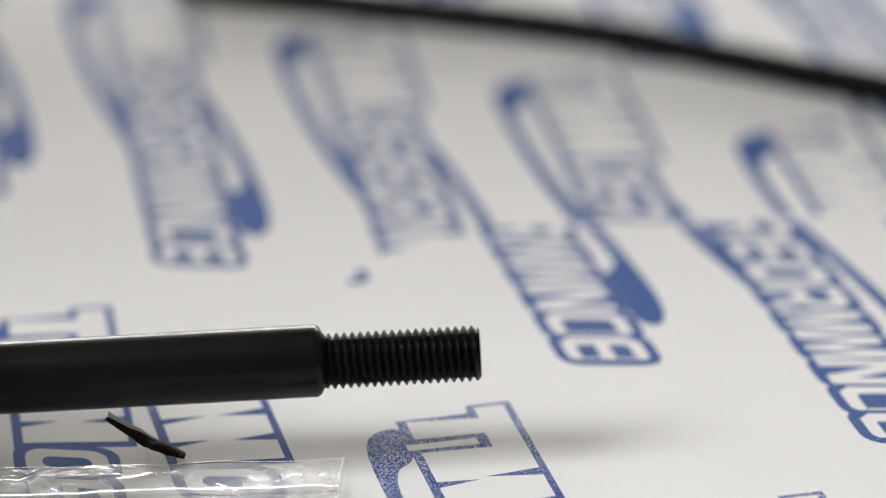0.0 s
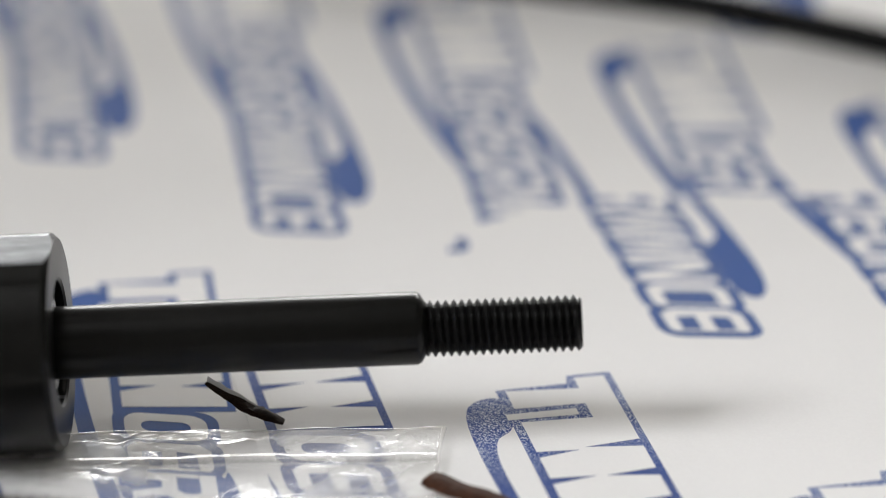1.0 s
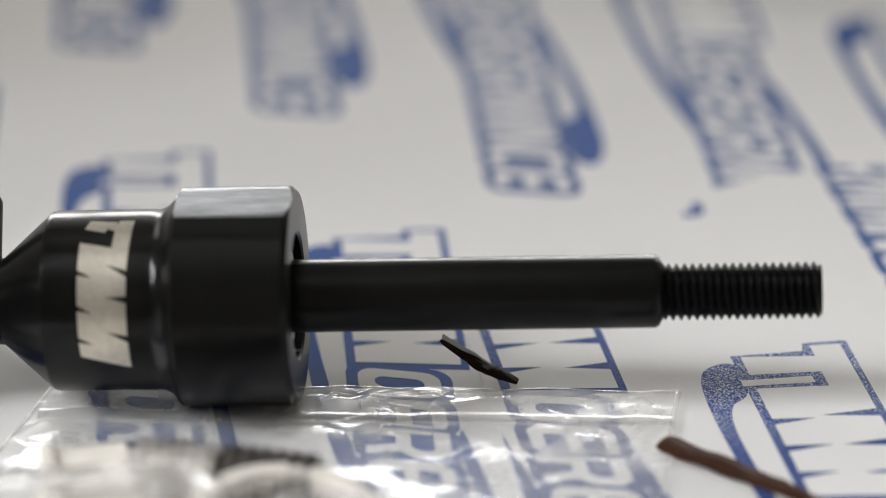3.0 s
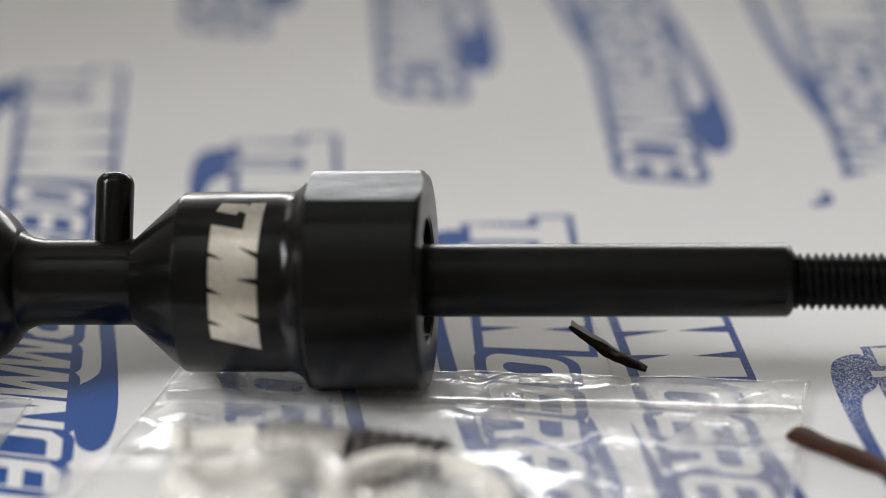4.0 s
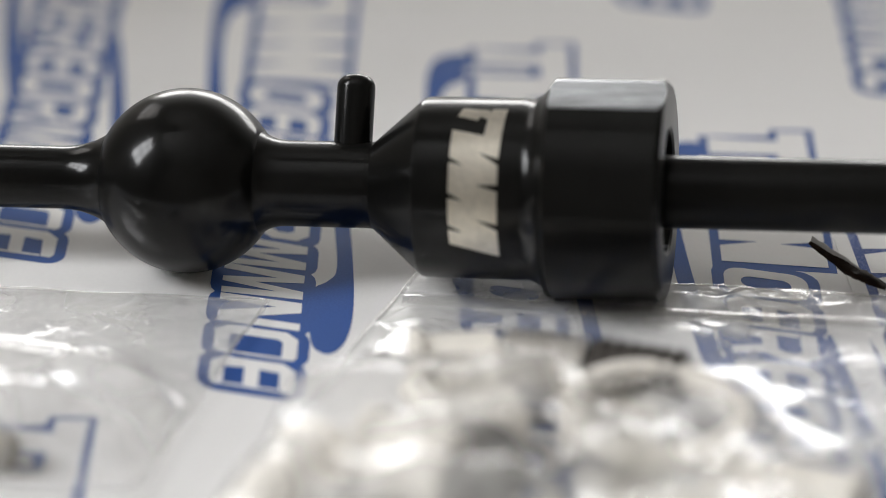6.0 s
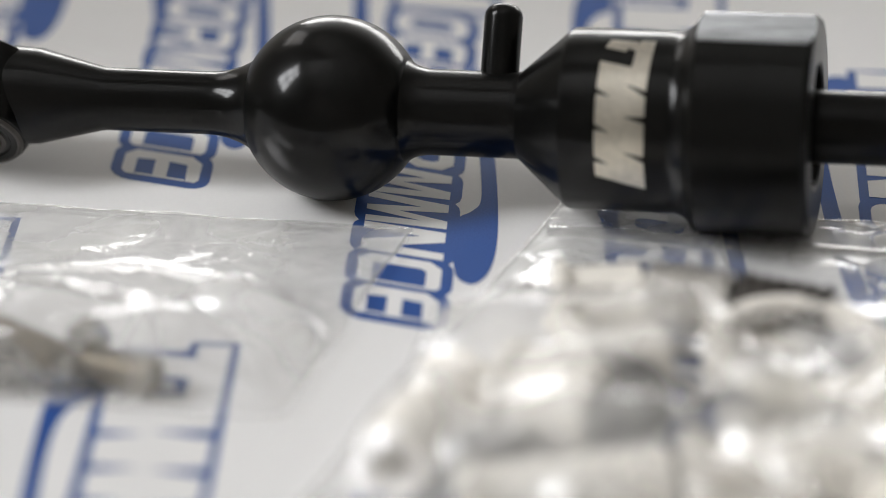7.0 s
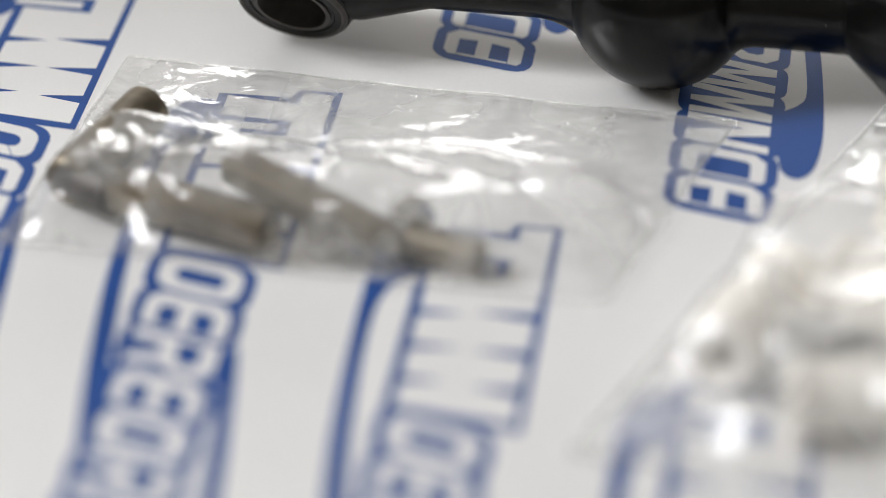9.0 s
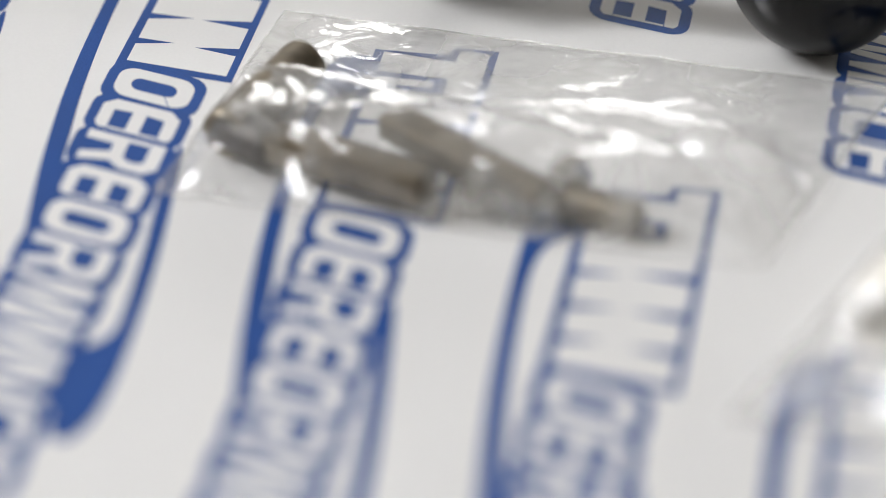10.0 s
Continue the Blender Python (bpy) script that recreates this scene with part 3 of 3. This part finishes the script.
def build_bag(label, corner, height, seed, cells, hint, film, zip_line=None):
    bag = thing("plastic_bag", pose(0, 0, 0.0006), label, "plastic bag")
    front = part("film_front", film_sheet(cells[0], cells[1], corner, height, seed, hint), film, bag, "", 80)
    back = part("film_back", film_sheet(24, 16, corner, lambda x, y: 0.0, seed + 5, 0.02), FILM_BACK, bag, "", 80)
    front.visible_shadow = back.visible_shadow = False
    for k in range(4):
        a, b = Vector((*corner[k], 0.06)), Vector((*corner[(k + 1) % 4], 0.06))
        line = [a.lerp(b, t) + Vector((0.10 * noise.noise(a.lerp(b, t) * 0.8), 0.10 * noise.noise(a.lerp(b, t) * 0.8 + Vector((5, 0, 0))), 0)) for t in np.linspace(0, 1, 40)]
        part("sealed_edge", strip_mesh(line, 0.05, 0.035), FILM_EDGE, bag, "", 80)
    if zip_line:
        a, b = (Vector((*q, 0.12)) for q in zip_line)
        line = [a.lerp(b, t) + Vector((0, 0, 0.06 * noise.noise(a.lerp(b, t) * 0.5))) for t in np.linspace(0, 1, 50)]
        part("zip_strip", strip_mesh(line, 0.22, 0.05), FILM_EDGE, bag, "milky press-to-close strip", 80)
    return bag


def bolt(x, y, z, turn, tilt, length, radius, head_r, head_h, mat, label):
    root = thing("bolt", pose(x / 100, y / 100, z / 100, 0, tilt, turn), label, "bolt", "hardware in the bags")
    part("threaded_shank", thread(0, length, radius, 1.5, 0.7, 28, 6), mat, root)
    bm = lathe([(-head_h, 0), (-head_h, head_r * 0.86), (-head_h * 0.85, head_r), (-0.2, head_r), (0.3, head_r * 0.9), (0.3, 0)], 6)
    part("head", bm, mat, root, "", 25)
    return root


def tube(name, x, y, z, turn, tilt, length, outer, inner, mat, label, category):
    ob = mesh_object(name, lathe([(0, inner), (0, outer - 0.5), (0.5, outer), (length - 0.5, outer), (length, outer - 0.5), (length, inner)], 40, True), mat, None, label)
    ob.matrix_world = pose(x / 100, y / 100, z / 100, 0, tilt, turn)
    return tagged(ob, "", category, "hardware in the bags")


def bushing(x, y, z, turn, length, outer, flange, inner, mat, label):
    """A sleeve with a flange at its end, in millimetres, lying along the table."""
    root = thing("bushing", pose(x / 100, y / 100, z / 100, 0, 0, turn), label, "bushing", "hardware in the bags")
    part("sleeve", lathe([(2.5, inner), (2.5, outer), (length - 0.6, outer), (length, outer - 0.6), (length, inner)], 40, True), mat, root)
    part("flange", lathe([(0, inner), (0, flange - 0.5), (0.5, flange), (2.1, flange), (2.5, flange - 0.4), (2.5, inner)], 40, True), mat, root)
    return root


def build_bags():
    big = bump_sum((-7.6, -5.4, 2.4, 1.0, 1.55), (-6.4, -6.8, 2.0, 1.4, 1.65), (-9.3, -7.4, 2.4, 2.2, 1.9), (-5.4, -8.4, 2.2, 1.9, 1.75), (-3.2, -8.2, 1.2, 1.6, 1.1), (-10.2, -9.4, 2.2, 2.0, 1.8), (-8.6, -10.8, 2.8, 0.9, 1.5))
    build_bag("clear crumpled plastic bag of bushings and bolts, part under the shifter", [(-14.0, -12.4), (-0.4, -12.4), (0.33, 0.0), (-11.1, -0.1)], big, 1.0, (190, 160), 1.8, FILM_FULL, ((-11.2, -1.25), (0.25, -1.15)))
    small = bump_sum((-23.6, -6.4, 1.0, 1.7, 1.05), (-21.0, -6.9, 2.2, 1.1, 1.15), (-18.0, -7.0, 1.9, 1.2, 1.2), (-15.7, -5.75, 1.1, 0.75, 1.25), (-18.0, -4.9, 2.2, 0.7, 0.35))
    build_bag("small clear plastic bag holding bolts and spacers", [(-24.95, -8.6), (-14.5, -8.0), (-13.65, -1.55), (-25.1, -1.8)], small, 2.0, (170, 120), 0.70, FILM)
    # small bag
    tube("spacer", -23.8, -4.3, 0.56, -98, 0, 29, 4.6, 3.0, BRASSY, "dull yellowish steel spacer tube inside the small bag", "spacer")
    bar = mesh_object("steel_bar", box(bmesh.new(), (0, -0.0031, -0.0030), (0.032, 0.0031, 0.0030), 0.0006), BRASSY, None, "square yellowish steel bar inside the small bag", 25)
    bar.matrix_world = pose(-0.2340, -0.0715, 0.0058, 8, 0, -13.5)
    tagged(bar, "", "bar", "hardware in the bags")
    pale = mesh_object("steel_bar", box(bmesh.new(), (0, -0.0031, -0.0027), (0.037, 0.0031, 0.0027), 0.0006), BRASSY, None, "square yellowish bar lying behind the bolt in the small bag", 25)
    pale.matrix_world = pose(-0.2165, -0.0590, 0.0060, 6, 2, -27)
    tagged(pale, "", "bar", "hardware in the bags")
    bolt(-19.3, -7.55, 0.46, 0, 1, 12, 3.0, 4.4, 4, STEEL, "bright steel bolt inside the small bag")
    tube("spacer", -18.3, -7.2, 0.36, -12, 0, 16, 3.2, 1.5, BRASSY, "yellowish steel spacer inside the small bag", "spacer")
    nut = mesh_object("nut", lathe([(0, 2.1), (0, 4.6), (0.5, 5.1), (3.5, 5.1), (4.0, 4.6), (4.0, 2.1)], 6, True), STEEL, None, "bright hexagon nut inside the small bag", 25)
    nut.matrix_world = pose(-0.1830, -0.0690, 0.0052, 0, 0, -20)
    tagged(nut, "", "nut", "hardware in the bags")
    tube("spacer", -24.5, -6.6, 0.48, -28, 0, 14, 4.2, 2.2, DARK_STEEL, "short dark spacer inside the small bag", "spacer")
    tube("pin_rod", -23.4, -6.4, 0.29, -14, 0, 30, 2.6, 0.6, DARK_STEEL, "dark steel rod inside the small bag", "rod")
    # large bag
    stud = mesh_object("threaded_stud", thread(0, 14, 6.2, 2.1, 1.0, 36, 8), BRIGHT_ZINC, None, "bright threaded steel stud inside the large bag")
    stud.matrix_world = pose(-0.0885, -0.0480, 0.0108, 0, 0, -5)
    tagged(stud, "", "stud", "hardware in the bags")
    sleeve = mesh_object("ribbed_sleeve", thread(0, 16, 6.6, 2.6, 0.6, 40, 8), DARK_STEEL, None, "dark ribbed steel sleeve inside the large bag")
    sleeve.matrix_world = pose(-0.0735, -0.0475, 0.0092, 0, 0, -10)
    tagged(sleeve, "", "sleeve", "hardware in the bags")
    short = mesh_object("threaded_stud", thread(0, 9, 3.2, 1.6, 0.8, 30, 8), BRIGHT_ZINC, None, "short bright threaded stud inside the large bag")
    short.matrix_world = pose(-0.0915, -0.0905, 0.0038, 0, 0, -4)
    tagged(short, "", "stud", "hardware in the bags")
    tube("pin_rod", -10.35, -5.55, 0.95, -46, 0, 13, 2.6, 0.5, NYLON, "thin white nylon pin inside the large bag", "rod")
    bushing(-8.70, -7.35, 0.78, -104, 13, 6.0, 7.0, 3.6, DARK_STEEL, "dark steel bushing inside the large bag")
    bushing(-10.9, -9.7, 0.56, 20, 11, 4.8, 5.4, 2.6, DARK_STEEL, "short dark steel bushing inside the large bag")
    bushing(-7.15, -8.35, 0.62, 4, 17, 5.4, 6.0, 3.0, STEEL, "plain steel bushing inside the large bag")
    for x, y, turn, length, outer in ((-10.45, -4.95, 15, 15, 6.8), (-10.75, -7.95, -16, 17, 8.2), (-9.75, -6.75, 28, 15, 6.0), (-7.75, -6.0, 4, 17, 5.2), (-5.0, -7.8, -14, 24, 6.6),
                                      (-4.3, -9.6, -60, 22, 6.0), (-10.9, -10.9, 21, 33, 5.8), (-7.6, -9.6, 17, 29, 6.0), (-11.5, -7.6, -106, 26, 6.5), (-7.2, -11.6, 3, 28, 6.4)):
        bushing(x, y, (outer + 1.2) / 10, turn, length, outer, outer + 1.1, outer * 0.62, NYLON, "white nylon bushing inside the large bag")
    ring = mesh_object("nylon_ring", lathe([(0, 12.2), (0, 15.2), (0.6, 15.8), (3.0, 15.8), (3.6, 15.2), (3.6, 12.2)], 64, True), NYLON, None, "wide flat white nylon ring lying on the bushings in the bag")
    ring.matrix_world = pose(-0.0610, -0.0662, 0.0118, 0, -86, 20)
    tagged(ring, "", "ring", "hardware in the bags")


def sliver(name, points, widths, label, mat, ragged):
    """A split piece of wood: a bent, flattened, ragged, tapering strip (centimetres)."""
    bm = bmesh.new()
    at = np.linspace(0, 1, len(widths))
    points = curve_points(points, False, 5)
    widths = np.interp(np.linspace(0, 1, len(points)), at, widths)
    rings = []
    for k, (p, w) in enumerate(zip(points, widths)):
        a, b = Vector(points[max(k - 1, 0)]), Vector(points[min(k + 1, len(points) - 1)])
        d = (b - a).normalized()
        side = d.cross(Vector((0, 0, 1))).normalized()
        up = side.cross(d)
        ring = []
        for q in range(8):
            g = 2 * math.pi * q / 8
            j = 1 + ragged * (0.5 * noise.noise(Vector((k * 0.23, q * 0.9, 5))) + 0.45 * noise.noise(Vector((k * 0.8, q * 1.7, 9))))
            ring.append(bm.verts.new((Vector(p) + side * math.cos(g) * w * j + up * math.sin(g) * w * 0.42 * j) / 100))
        rings.append(ring)
    for a, b in zip(rings, rings[1:]):
        for q in range(8):
            bm.faces.new((a[q], a[(q + 1) % 8], b[(q + 1) % 8], b[q]))
    bm.faces.new(rings[0][::-1])
    bm.faces.new(rings[-1])
    return tagged(mesh_object(name, bm, mat, None, label, 40), "", "wood sliver")


def build_slivers():
    torn = sliver("wood_sliver", [(-4.02, 0.72, 0.74), (-3.75, 0.62, 0.60), (-3.45, 0.52, 0.46), (-3.15, 0.45, 0.32), (-2.90, 0.40, 0.22), (-2.58, 0.34, 0.10)],
           [0.05, 0.10, 0.15, 0.19, 0.18, 0.09], "dark brown splinter of bark standing beside the bag", BARK_DARK, 0.6)
    bm = bmesh.new()
    low, high = [], []
    for k, x in enumerate(np.linspace(0, 1, 14)):
        p = Vector((-4.00, 0.74, 0.77)).lerp(Vector((-3.10, 0.47, 0.36)), x)
        tall = 0.11 * (1 - x) ** 0.5 * (0.7 + 0.6 * noise.noise(Vector((k * 1.3, 0, 2))))
        low.append(p - Vector((0, 0, 0.03)))
        high.append(p + Vector((0.02, 0.04, tall)))
    for side in (0.0, 0.02):
        a, b = ([bm.verts.new((q + Vector((0, side, 0))) / 100) for q in line] for line in (low, high))
        for k in range(13):
            bm.faces.new((a[k], a[k + 1], b[k + 1], b[k]))
    part("torn_fibre", bm, PAPER, torn, "pale torn paper fibre along the edge", 60)
    sliver("wood_sliver", [(0.1, -1.95, 0.20), (0.5, -2.25, 0.19), (1.05, -2.6, 0.18), (1.7, -3.05, 0.17), (2.4, -3.55, 0.15), (3.1, -4.05, 0.10)],
           [0.24, 0.26, 0.25, 0.23, 0.20, 0.08], "reddish brown wood splinter lying on the paper", BARK, 0.35)


def build_rod():
    """The black rod lying bent across the far paper."""
    path = curve_points([(p[0], p[1], 0.385) for p in ((-3.6, 23.2), (-1.5, 22.5), (0.5, 21.8), (2.8, 21.0), (5.9, 19.8), (8.7, 18.2), (10.6, 17.0), (12.6, 15.8), (16.5, 13.3), (22.0, 9.9))], False, 8)
    bm = bmesh.new()
    rings = []
    for k, p in enumerate(path):
        d = (path[min(k + 1, len(path) - 1)] - path[max(k - 1, 0)]).normalized()
        side = d.cross(Vector((0, 0, 1))).normalized()
        rings.append([bm.verts.new((p + 0.38 * (side * math.cos(g) + Vector((0, 0, 1)) * math.sin(g))) / 100) for g in np.linspace(0, 2 * math.pi, 24, endpoint=False)])
    for u, v in zip(rings, rings[1:]):
        for q in range(24):
            bm.faces.new((u[q], u[(q + 1) % 24], v[(q + 1) % 24], v[q]))
    bm.faces.new(rings[0][::-1])
    bm.faces.new(rings[-1])
    bmesh.ops.recalc_face_normals(bm, faces=bm.faces[:])
    tagged(mesh_object("black_rod", bm, RUBBER, None, "bent black rod lying far back on the paper"), "", "rod")


build_room()
build_table()
build_paper()
build_shifter()
build_rod()
build_slivers()
build_bags()
